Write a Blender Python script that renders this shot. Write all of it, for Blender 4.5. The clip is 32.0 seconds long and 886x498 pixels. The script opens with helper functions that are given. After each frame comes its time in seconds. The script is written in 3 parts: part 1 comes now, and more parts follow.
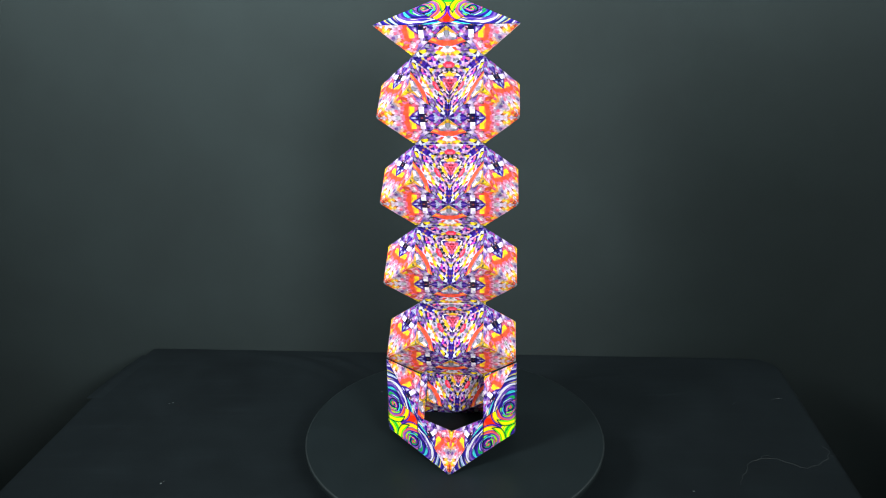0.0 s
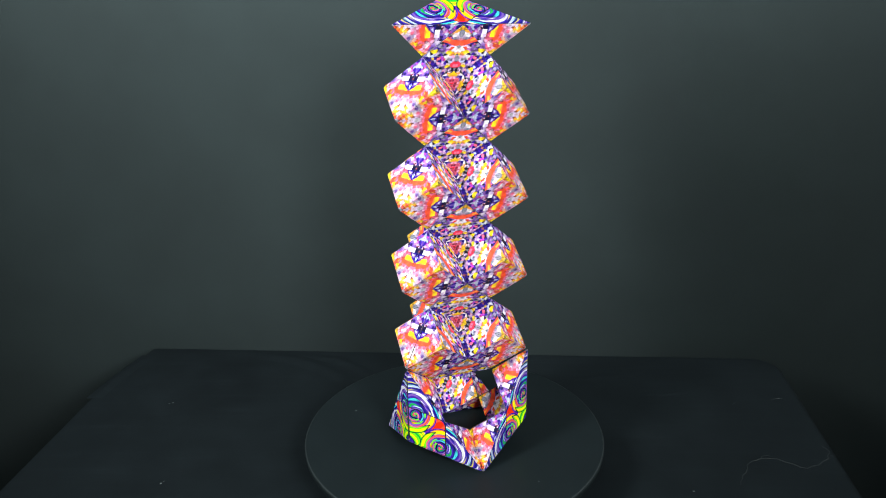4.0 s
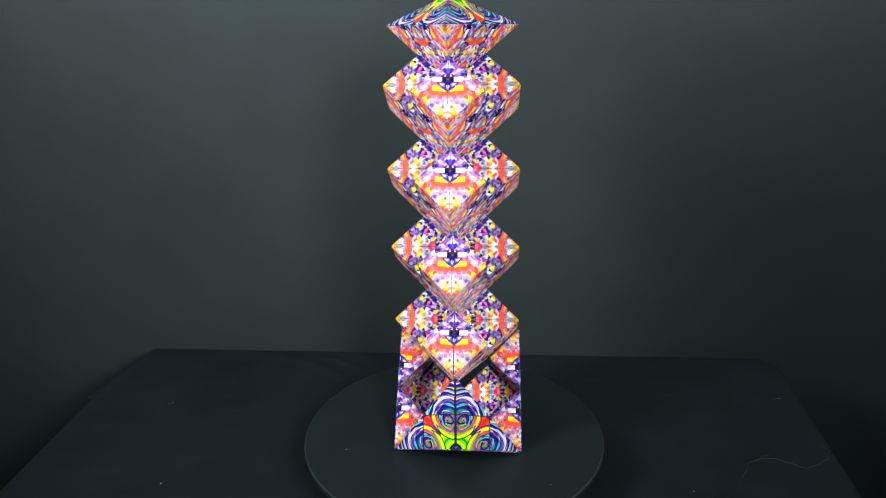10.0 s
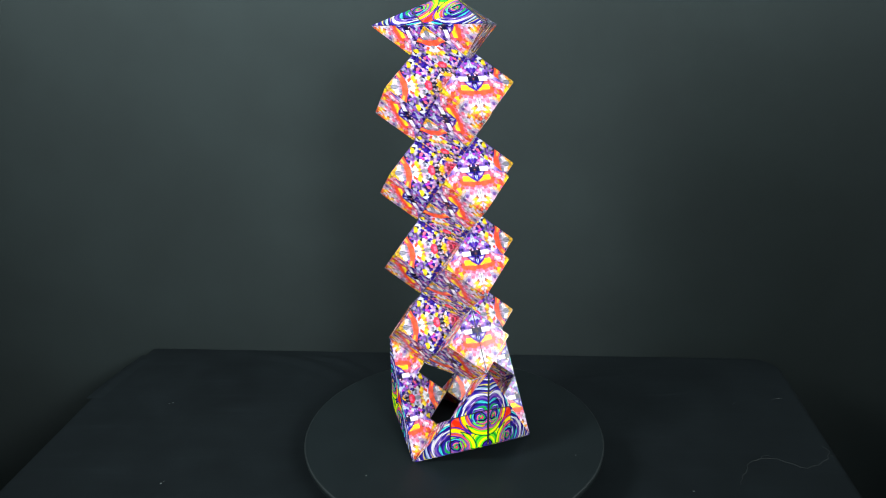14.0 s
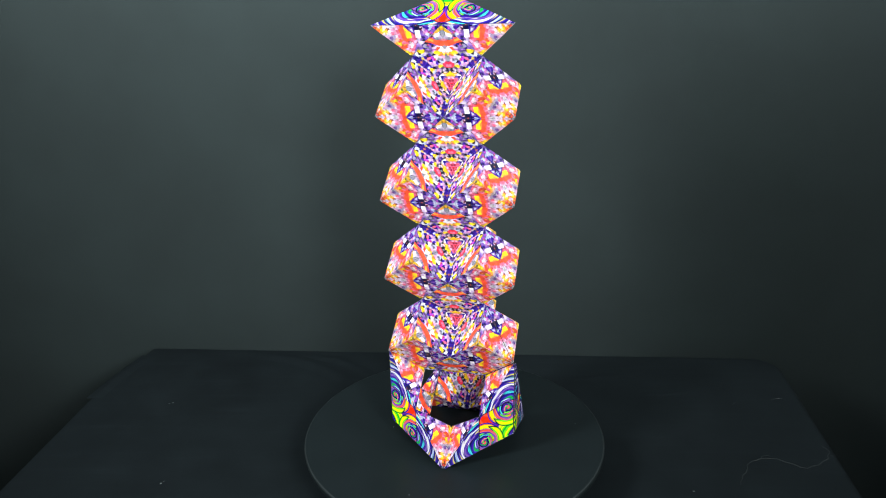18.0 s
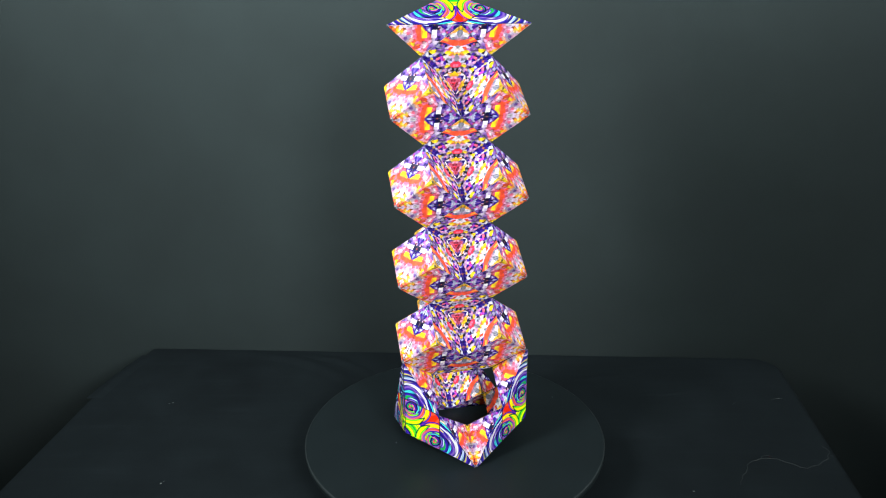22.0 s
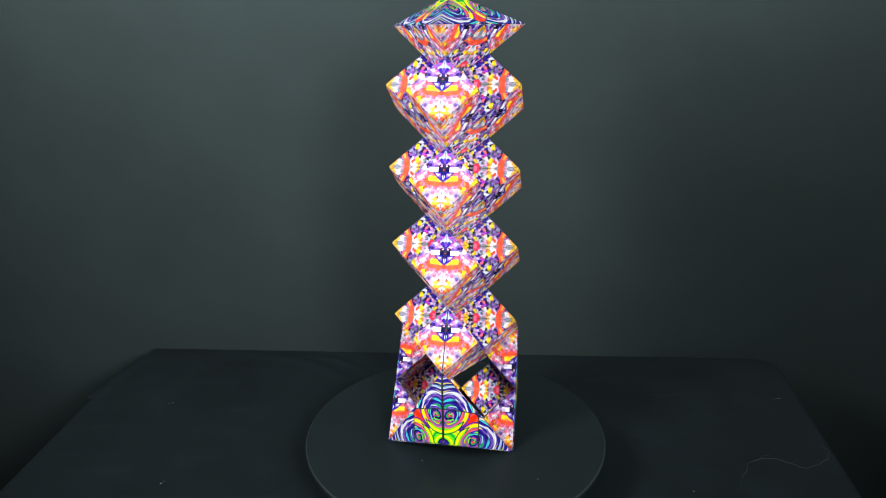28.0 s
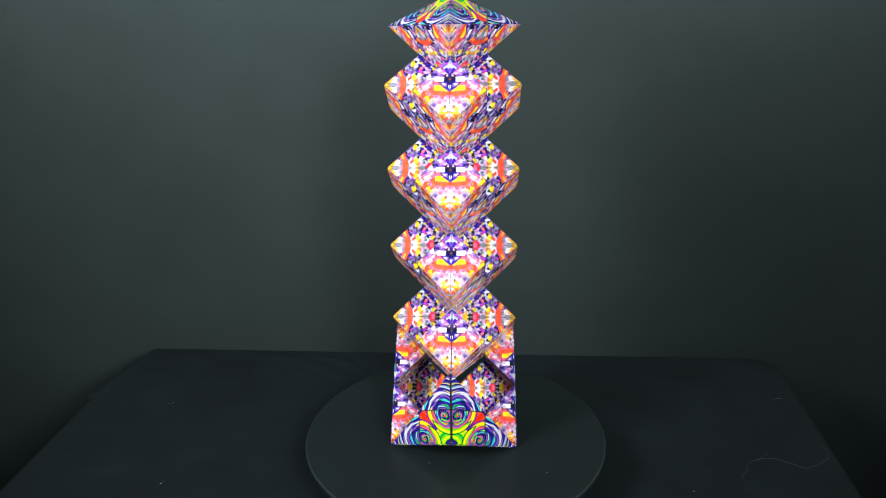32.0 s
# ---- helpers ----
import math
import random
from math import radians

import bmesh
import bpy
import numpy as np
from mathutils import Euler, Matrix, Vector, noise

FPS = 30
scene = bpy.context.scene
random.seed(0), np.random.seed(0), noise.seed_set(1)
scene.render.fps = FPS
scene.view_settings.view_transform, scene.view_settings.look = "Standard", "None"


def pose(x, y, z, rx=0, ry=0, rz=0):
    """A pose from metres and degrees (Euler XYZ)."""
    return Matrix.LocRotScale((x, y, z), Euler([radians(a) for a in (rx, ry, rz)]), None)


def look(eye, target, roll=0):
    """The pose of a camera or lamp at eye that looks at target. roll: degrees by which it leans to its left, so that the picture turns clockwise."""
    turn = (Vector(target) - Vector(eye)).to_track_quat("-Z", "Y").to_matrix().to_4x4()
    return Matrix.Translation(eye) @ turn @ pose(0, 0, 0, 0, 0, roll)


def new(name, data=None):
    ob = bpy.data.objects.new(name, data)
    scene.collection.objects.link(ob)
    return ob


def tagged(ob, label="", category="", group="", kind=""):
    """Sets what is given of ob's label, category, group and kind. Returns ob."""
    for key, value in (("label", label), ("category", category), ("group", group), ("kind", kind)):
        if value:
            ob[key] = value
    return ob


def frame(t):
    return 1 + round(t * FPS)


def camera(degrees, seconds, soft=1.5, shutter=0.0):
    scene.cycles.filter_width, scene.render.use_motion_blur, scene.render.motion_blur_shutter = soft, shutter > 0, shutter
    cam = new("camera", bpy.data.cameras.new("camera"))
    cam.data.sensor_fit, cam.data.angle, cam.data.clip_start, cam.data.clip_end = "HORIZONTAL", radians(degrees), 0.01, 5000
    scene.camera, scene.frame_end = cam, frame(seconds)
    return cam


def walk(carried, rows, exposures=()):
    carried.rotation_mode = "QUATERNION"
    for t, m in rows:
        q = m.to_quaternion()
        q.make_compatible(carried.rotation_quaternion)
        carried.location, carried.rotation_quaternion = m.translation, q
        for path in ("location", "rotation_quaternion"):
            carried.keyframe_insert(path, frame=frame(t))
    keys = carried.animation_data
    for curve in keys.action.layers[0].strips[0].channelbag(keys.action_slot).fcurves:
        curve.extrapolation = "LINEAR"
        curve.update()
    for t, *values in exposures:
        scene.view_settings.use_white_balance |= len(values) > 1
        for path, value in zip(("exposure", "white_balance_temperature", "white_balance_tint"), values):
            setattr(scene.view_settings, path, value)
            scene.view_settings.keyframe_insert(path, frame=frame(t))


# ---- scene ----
U = 0.0806                     # the face diagonal of a 57 mm puzzle cube, in metres
SLOW, R3 = math.sqrt(1.5), math.sqrt(3)


def spot(x, y, z):
    return (x * U, y * U, z * U)


# ---- camera: a still camera on a stand, looking down at the tower ----
cam = camera(66.5, 32.0, soft=1.0)
EYE = Vector(spot(0, -10.019, 6.4485))
YAW, PITCH = -0.0154, 0.3119
WAY = Vector((math.sin(YAW) * math.cos(PITCH), math.cos(YAW) * math.cos(PITCH), -math.sin(PITCH)))
STAND = look(EYE, EYE + WAY, -0.83)
# it stops down a little while the palest faces look at it
walk(cam, [(0.0, STAND), (32.0, STAND)], [(0.0, 0.0), (6.5, 0.0), (9.0, -0.1), (12.0, -0.13), (14.0, -0.11), (17.0, 0.0), (25.5, 0.0), (28.0, -0.06), (32.0, -0.08)])

# ---- light: the lamps of a small photo set ----
world = bpy.data.worlds.new("world")
world.use_nodes = True
scene.world = world
world.node_tree.nodes["Background"].inputs[0].default_value = (0.55, 0.75, 0.75, 1)
world.node_tree.nodes["Background"].inputs[1].default_value = 0.008


def lamp(name, place, target, wide, tall, power, colour=(0.93, 1, 1), spread=180):
    """A softbox; a grid on its front narrows the spread, in degrees."""
    data = bpy.data.lights.new(name, "AREA")
    data.shape, data.size, data.size_y, data.energy, data.color, data.spread = "RECTANGLE", wide * U, tall * U, power, colour, radians(spread)
    ob = new(name, data)
    ob.matrix_world = look(spot(*place), spot(*target))
    return ob


lamp("left_softbox", (-8.6, -6.5, 9.3), (1.8, 1.3, 4.3), 2.4, 4.4, 12.2, spread=135)
lamp("front_softbox", (4.9, -13.7, 9.0), (-2.6, 0, 3.5), 3.6, 3.6, 8.1, spread=96)
lamp("side_softbox", (11.0, -8.1, 11.0), (-0.5, 0, 4.2), 2.8, 2.8, 4.5, spread=135)
lamp("top_softbox", (-2.2, -2.6, 13.0), (0, 0, 4), 2.6, 2.6, 0.3)
lamp("background_lamp", (3.6, 3.3, 10.8), (3.5, 4.9, 9.4), 44.0, 1.0, 26.0, (0.9, 1, 1))


# ---- materials ----
def linear(c):
    return tuple(x / 12.92 if x <= 0.04045 else ((x + 0.055) / 1.055) ** 2.4 for x in c)


def nodes_of(name):
    mat = bpy.data.materials.new(name)
    mat.use_nodes = True
    tree = mat.node_tree
    return mat, tree, tree.nodes["Principled BSDF"]


def add(tree, kind, **values):
    node = tree.nodes.new(kind)
    for key, value in values.items():
        node.inputs[key.replace("_", " ")].default_value = value
    return node


def printed_paper():
    """Glossy laminated print: the colour of each patch is kept with the mesh."""
    mat, tree, bsdf = nodes_of("laminated_print")
    col = tree.nodes.new("ShaderNodeVertexColor")
    col.layer_name = "print"
    where = tree.nodes.new("ShaderNodeTexCoord")
    grain = add(tree, "ShaderNodeTexNoise", Scale=640.0, Detail=3.0)
    tree.links.new(where.outputs["Object"], grain.inputs["Vector"])
    mix = add(tree, "ShaderNodeMixRGB", Fac=0.10)
    mix.blend_type = "OVERLAY"
    tree.links.new(col.outputs["Color"], mix.inputs[1])
    tree.links.new(grain.outputs["Fac"], mix.inputs[2])
    tree.links.new(mix.outputs[0], bsdf.inputs["Base Color"])
    wave = add(tree, "ShaderNodeTexNoise", Scale=42.0, Detail=2.0)
    tree.links.new(where.outputs["Object"], wave.inputs["Vector"])
    bump = add(tree, "ShaderNodeBump", Strength=0.03, Distance=0.001)
    tree.links.new(wave.outputs["Fac"], bump.inputs["Height"])
    tree.links.new(bump.outputs[0], bsdf.inputs["Normal"])
    bsdf.inputs["Roughness"].default_value = 0.15
    bsdf.inputs["Specular IOR Level"].default_value = 0.15
    return mat


def plain(name, colour, rough, scale=40.0, vary=0.3, bump=0.0, fine=0.0, gloss=0.25, streak=0.0):
    mat, tree, bsdf = nodes_of(name)
    where = tree.nodes.new("ShaderNodeTexCoord")
    big = add(tree, "ShaderNodeTexNoise", Scale=scale, Detail=6.0, Roughness=0.65)
    tree.links.new(where.outputs["Object"], big.inputs["Vector"])
    ramp = tree.nodes.new("ShaderNodeValToRGB")
    low, high = ramp.color_ramp.elements
    low.position, high.position = 0.3, 0.75
    low.color = (*(c * (1 - vary) for c in colour), 1)
    high.color = (*(c * (1 + vary) for c in colour), 1)
    tree.links.new(big.outputs["Fac"], ramp.inputs[0])
    tree.links.new(ramp.outputs[0], bsdf.inputs["Base Color"])
    if streak:
        # long wiping marks across the surface
        turn = tree.nodes.new("ShaderNodeMapping")
        turn.inputs["Rotation"].default_value = (0, 0, 0.12)
        turn.inputs["Scale"].default_value = (2.0, 34.0, 1.0)
        tree.links.new(where.outputs["Object"], turn.inputs["Vector"])
        wipe = add(tree, "ShaderNodeTexNoise", Scale=3.0, Detail=5.0, Roughness=0.7)
        tree.links.new(turn.outputs[0], wipe.inputs["Vector"])
        strip = tree.nodes.new("ShaderNodeValToRGB")
        strip.color_ramp.elements[0].position, strip.color_ramp.elements[1].position = 0.52, 0.78
        strip.color_ramp.elements[0].color = (*colour, 1)
        strip.color_ramp.elements[1].color = (*(c * 2.6 for c in colour), 1)
        tree.links.new(wipe.outputs["Fac"], strip.inputs[0])
        both = add(tree, "ShaderNodeMixRGB", Fac=streak)
        tree.links.new(ramp.outputs[0], both.inputs[1])
        tree.links.new(strip.outputs[0], both.inputs[2])
        tree.links.new(both.outputs[0], bsdf.inputs["Base Color"])
    bsdf.inputs["Roughness"].default_value = rough
    bsdf.inputs["Specular IOR Level"].default_value = gloss
    if bump:
        rib = add(tree, "ShaderNodeTexNoise", Scale=fine or scale * 12, Detail=4.0)
        tree.links.new(where.outputs["Object"], rib.inputs["Vector"])
        b = add(tree, "ShaderNodeBump", Strength=bump, Distance=0.001)
        tree.links.new(rib.outputs["Fac"], b.inputs["Height"])
        tree.links.new(b.outputs[0], bsdf.inputs["Normal"])
    return mat


PRINT = printed_paper()
PLASTIC = plain("black_plastic", (0.012, 0.012, 0.014), 0.45, 300, 0.2)
CLOTH = plain("dark_backdrop", (0.0110, 0.0168, 0.0172), 0.9, 4, 0.16, 0.15, 900)
BOARD = plain("black_covering", (0.0046, 0.0066, 0.0077), 0.8, 10, 0.25, 0.12, 400, 0.04, 0.2)
DISC = plain("turntable_top", (0.0058, 0.0086, 0.0096), 0.4, 18, 0.12, 0.05, 1000, 0.1)
SCUFF = plain("bared_board", (0.0072, 0.01, 0.011), 0.7, 120, 0.5)
CRUMB = plain("pale_crumb", (0.065, 0.072, 0.072), 0.6, 200, 0.3)
RIM = plain("turntable_rim", (0.0082, 0.0117, 0.0125), 0.5, 60, 0.2)


# ---- building ----
def part(name, bm, material, parent=None, label=""):
    mesh = bpy.data.meshes.new(name)
    bm.to_mesh(mesh)
    bm.free()
    mesh.materials.append(material)
    ob = new(name, mesh)
    ob.parent = parent
    return tagged(ob, label)


def solid(points, faces, inset=0.0):
    """A closed body from its corners; inset draws it in towards its middle, in metres."""
    bm = bmesh.new()
    mid = sum((Vector(p) for p in points), Vector()) / len(points)
    made = [bm.verts.new(Vector(p) + (mid - Vector(p)).normalized() * inset) for p in points]
    for f in faces:
        bm.faces.new([made[i] for i in f])
    bmesh.ops.recalc_face_normals(bm, faces=bm.faces)
    return bm


def box(x0, x1, y0, y1, z0, z1, bevel=0.0, steps=2):
    bm = bmesh.new()
    bmesh.ops.create_cube(bm, size=1)
    bmesh.ops.scale(bm, vec=(x1 - x0, y1 - y0, z1 - z0), verts=bm.verts)
    bmesh.ops.translate(bm, vec=((x0 + x1) / 2, (y0 + y1) / 2, (z0 + z1) / 2), verts=bm.verts)
    if bevel:
        bmesh.ops.bevel(bm, geom=bm.edges[:], offset=bevel, segments=steps, affect="EDGES", profile=0.5)
    return bm


# ---- the prints ----
INK = {"W": (.92, .90, .92), "R": (.92, .31, .20), "O": (.97, .57, .22), "Y": (.97, .82, .14), "P": (.90, .40, .52),
       "K": (.15, .13, .20), "U": (.24, .13, .60), "V": (.48, .34, .66), "L": (.78, .70, .85), "M": (.90, .62, .76),
       "G": (.50, .50, .56), "B": (.10, .09, .46), "C": (.25, .76, .80), "T": (.08, .50, .46), "E": (.42, .90, .10),
       "F": (.06, .64, .20), "N": (.05, .04, .22), "S": (.72, .76, .93), "A": (.66, .24, .74), "X": (.93, .20, .30), "D": (.95, .80, .85), "J": (.99, .92, .04), "I": (.92, .17, .05)}
INK = {k: np.array(linear(c)) for k, c in INK.items()}


def shapes(*rows):
    """The drawn shapes of a print, back to front: a letter for the ink, then corners as along,across."""
    made = []
    for row in rows:
        for text in row.split(";"):
            ink, *corners = text.split()
            made.append((INK[ink], np.array([[float(v) for v in c.split(",")] for c in corners])))
    return made


STAR = shapes(
    # white bars beside the dark middle, the fan, yellow wings and the red band
    "W .315,.075 .31,.2 .385,.2 .39,.075; L .34,.15 .33,.2 .38,.2 .385,.15; K .30,0 .305,.06 .33,.082 .40,.078 .40,0; N .33,.03 .33,.07 .39,.07 .39,.03; R .345,0 .35,.012 .362,0;"
    "B .385,0 .38,.15 .45,.11 .53,0; V .41,.03 .39,.125 .42,.115 .455,.085 .47,.04; S .42,.05 .405,.105 .425,.1 .445,.07; N .39,0 .40,.035 .46,.03 .49,0; S .43,0 .44,.02 .47,.018 .515,0; U .41,0 .41,.014 .5,0;"
    "R .53,0 .52,.12 .58,.17 .61,.08 .615,0; R .51,.1 .5,.21 .53,.25 .58,.18 .55,.1; P .59,0 .585,.05 .62,.06 .625,0; Y .45,.1 .44,.2 .51,.21 .525,.1; Y .47,.1 .525,.12 .535,.03 .52,.04; O .505,.1 .505,.2 .52,.2 .53,.06")
BLOOM = shapes(
    # the red arm, the grey diamonds on the mirror line, the crimson heart
    "R .25,.0 .245,.06 .28,.13 .335,.06 .33,.0; R .245,.05 .225,.14 .285,.17 .335,.07; R .225,.13 .18,.2 .265,.26 .295,.14; O .235,.14 .205,.205 .235,.225 .265,.15; G .09,0 .11,.02 .17,.03 .2,0; "
    "G .32,0 .33,.025 .35,.02 .37,0; X .61,0 .61,.055 .645,.075 .68,.07 .695,.03 .695,0; P .64,.0 .64,.04 .68,.04 .69,0; G .53,0 .54,.03 .565,.03 .585,0")
STAR_SEEDS = shapes(
    "W .13,.0 .465,.335 .815,.045 .7,.012; D .47,.285 .745,.1 .92,.0 .8,.0; A .115,.05 .225,.09 .15,.12; S .155,.035 .09,.0 .17,.07 .2,.15",
    "U .06,.03 .19,.0 .2,.05 .235,.03 .27,.2; B .08,.055 .29,.015; V .225,.0 .03,.0 .1,.085 .145,.075 .31,.23 .17,.155 .135,.1 .27,.15 .3,.1 .24,.19 .36,.3 .4,.36 .42,.41 .73,.2;"
    "L .765,.16 .67,.17 .72,.165 .71,.04 .3,.27 .335,.275 .26,.07 .69,.205 .75,.02 .88,.02 .345,.23 .7,.0 .83,.14; K .18,.11 .285,.24 .5,.48 .962,.02 .94,.055 .29,.06; G .97,.01 .38,.39 .71,.245",
    "M .655,.12 .24,.11 .3,.04 .395,.25 .43,.3 .5,.335 .62,.04 .53,.385 .69,.07 .78,.195 .86,.0; P .17,.125 .28,.07 .41,.225 .425,.345 .45,.24 .555,.28 .62,.1 .455,.4 .5,.4 .7,.13 .5,.28 .61,.19 .65,.33",
    "R .525,.24 .485,.235 .62,.36 .57,.2 .9,.085 .94,.03 .56,.34 .625,.25; O .475,.435 .565,.31 .655,.23 .855,.115 .9,.05 .585,.4 .67,.3 .775,.07 .85,.03; Y .51,.46 .545,.43 .635,.3 .79,.11 .84,.075")
BLOOM_SEEDS = shapes(
    "Y .03,.0 .06,.035 .44,.1 .465,.03 .435,.145 .42,.325 .43,.36 .54,.36 .74,.23 .72,.26 .67,.125 .81,.0 .825,.045; O .09,.075 .12,.1 .05,.02 .44,.0 .475,.07 .84,.02 .8,.075 .6,.39;"
    "G .12,.0 .16,.01 .34,.0 .45,.2 .49,.0 .56,.1 .56,.0 .72,.0 .21,.1 .55,.13 .36,.25",
    "W .15,.075 .17,.105 .38,.04 .4,.075 .41,.02 .51,.165 .535,.15 .48,.41 .63,.12 .77,.06 .82,.11; S .5,.375 .75,.2 .47,.44 .7,.29 .58,.1;"
    "L .18,.04 .32,.08 .52,.09 .36,.16 .46,.29 .58,.3 .6,.2 .56,.05 .74,.07 .66,.2",
    "V .2,.135 .22,.19 .31,.14 .39,.2 .38,.26 .46,.455 .68,.18 .72,.13 .36,.33 .34,.2 .79,.19 .87,.085; A .645,.21 .63,.235 .4,.16 .57,.2 .76,.14 .53,.22;"
    "U .3,.19 .335,.24 .48,.24 .5,.45 .53,.32 .62,.33 .6,.355 .66,.27 .69,.25 .61,.155 .78,.16 .56,.4 .67,.31 .2,.17 .85,.1; B .3,.28 .53,.43 .55,.37 .64,.3 .86,.12 .35,.29 .58,.25 .52,.4",
    "K .17,.15 .29,.25 .47,.17 .42,.27 .46,.38 .7,.215 .6,.135 .7,.095 .735,.03 .76,.115 .25,.24 .33,.17 .8,.13 .5,.27; P .2,.15 .54,.26 .56,.28 .9,.0 .92,.045 .895,.07 .95,.01 .94,.05 .31,.22;"
    "R .27,.03 .28,.1 .25,.18 .37,.095; X .93,.0 .97,.02 .91,.03 .55,.18 .64,.03; M .5,.06 .88,.03 .75,.17 .62,.27 .335,.12")
DRAW = np.random.RandomState(11)
CHIPS = np.column_stack([DRAW.rand(420, 2) * (1.1, 0.62) - (0.05, 0.05), DRAW.rand(420, 2)])


def cells(a, seeds, turn, reach=0.0):
    """For each point the nearest seed, the next, and how far it lies inside the edge between the two; every shard is a turned block."""
    off = a[:, None, :] - seeds[None]
    c, k = np.cos(turn)[None], np.sin(turn)[None]
    d = np.maximum(np.abs(off[..., 0] * c + off[..., 1] * k), np.abs(off[..., 1] * c - off[..., 0] * k) * 1.25) - reach
    near = d.argmin(1)
    rows = np.arange(len(a))
    first = d[rows, near]
    d[rows, near] = 9
    after = d.argmin(1)
    return near, after, (d[rows, after] - first) / 2


def mosaic(sown, drawn, s, w):
    """Ink of a kaleidoscope print at s along and w across its mirror line: painted shards round their seeds, under the drawn shapes."""
    a = np.stack([s, np.abs(w)], -1)
    real = a
    bend = np.array([[31.0, 47.0], [-53.0, 29.0], [83.0, 61.0], [-71.0, 97.0]])
    wave = np.sin(a @ bend.T + np.array([0.4, 1.9, 3.1, 5.0]))
    a = a + 0.0008 * np.stack([wave[:, 0] + wave[:, 2], (wave[:, 1] + wave[:, 3]) * np.clip(a[:, 1] / 0.03, 0, 1)], -1)
    seeds = np.vstack([places for _, places in sown])
    inks = np.vstack([np.tile(ink, (len(places), 1)) for ink, places in sown])
    kind = np.repeat(np.arange(len(sown)), [len(places) for _, places in sown])
    toss = np.random.RandomState(len(seeds)).rand(len(seeds), 4)
    near, after, depth = cells(a, seeds, 1.57 * toss[:, 3], 0.008 * toss[:, 0])
    off = a - seeds[near]
    turn = 6.28 * toss[near, 1]
    lean = off[:, 0] * np.cos(turn) + off[:, 1] * np.sin(turn)
    out = inks[near] * np.clip(0.86 + 10.0 * lean, 0.35, 1.2)[:, None]
    # one side of every third shard is brushed towards white, another third is glazed with its neighbour's ink
    out = blend(out, INK["W"], np.where(toss[near, 2] < 0.25, 7.0 * lean - 0.1, 0.0))
    out = blend(out, inks[after], np.where(toss[near, 2] > 0.8, 0.4 - 14 * depth, 0.0))
    chip, _, rim = cells(a, CHIPS[:, :2], 1.57 * CHIPS[:, 2])
    out = out * (0.52 + 0.62 * CHIPS[chip, 2])[:, None] * (0.9 + 0.1 * np.clip(rim / 0.004, 0, 1))[:, None]
    out = blend(out, INK["W"], np.where(CHIPS[chip, 3] > 0.94, 0.25, 0.0))
    out = blend(out, INK["K"], np.where(CHIPS[chip, 3] < 0.09, 0.5, 0.0))
    out = out * (0.68 + 0.32 * np.clip(np.where(kind[near] == kind[after], 1.0, depth / 0.004), 0, 1))[:, None]
    for i, (colour, ring_) in enumerate(drawn):
        e = np.roll(ring_, -1, 0) - ring_
        rel = a[:, None, :] - ring_[None]
        side = (e[None, :, 0] * rel[..., 1] - e[None, :, 1] * rel[..., 0]) / (np.linalg.norm(e, axis=1) + 1e-9)
        # shapes on the mirror line stay open towards it
        on_line = (ring_[:, 1] == 0) & (np.roll(ring_[:, 1], -1) == 0)
        side[:, on_line] = np.sign(side[:, on_line] + 1e-12) * 9
        way = np.sign((e[:, 0] * np.roll(e[:, 1], -1) - e[:, 1] * np.roll(e[:, 0], -1)).sum())
        depth = (side * way).min(1)
        inside = np.clip(depth / 0.004 + 0.5, 0, 1)[:, None]
        mid = ring_.mean(0)
        lean = (a[:, 0] - mid[0]) * np.cos(2.4 * i) + (a[:, 1] - mid[1]) * np.sin(2.4 * i)
        ink = colour * (np.clip(0.94 + 4.0 * lean, 0.6, 1.15) * (0.9 + 0.2 * CHIPS[chip, 2]))[:, None] * (0.75 + 0.25 * np.clip(depth / 0.006, 0, 1))[:, None]
        out = out * (1 - inside) + ink * inside
    # dark dots where the corners meet
    for x, y, r in ((1, 0, .02), (0, 0, .018 if sown is BLOOM_SEEDS else .008), (.5, .5, .012)):
        out = out * np.clip((np.hypot(real[:, 0] - x, real[:, 1] - y) - r) / 0.006, 0.08, 1)[:, None]
    return out


def star(s, w):
    return mosaic(STAR_SEEDS, STAR, s, w)


def bloom(s, w):
    return mosaic(BLOOM_SEEDS, BLOOM, s, w)


CHEVRON = np.array([INK[c] for c in "IIUVJJEJEFEJENUB"])
TRUNK = np.array([INK[c] for c in "IIRIIXV"])
ARCS = np.array([INK[c] for c in "UFUBNVUBWUBNTJUBBNNUJS"])
HEART, STREAKS = "EPUNCUXFNVPUTN", "WBCUVBWJUSBUCWV"


def stripes(inks, q, soft=0.3):
    q = np.clip(q, 0, 1 - 0.5 / len(inks)) * len(inks)
    i = np.floor(q).astype(int)
    f = np.clip((q - i - 1 + soft) / soft, 0, 1)[:, None]
    return inks[i] * (1 - f) + inks[(i + 1) % len(inks)] * f


def blend(a, b, f):
    f = np.clip(f, 0, 1)[:, None]
    return a * (1 - f) + b * f


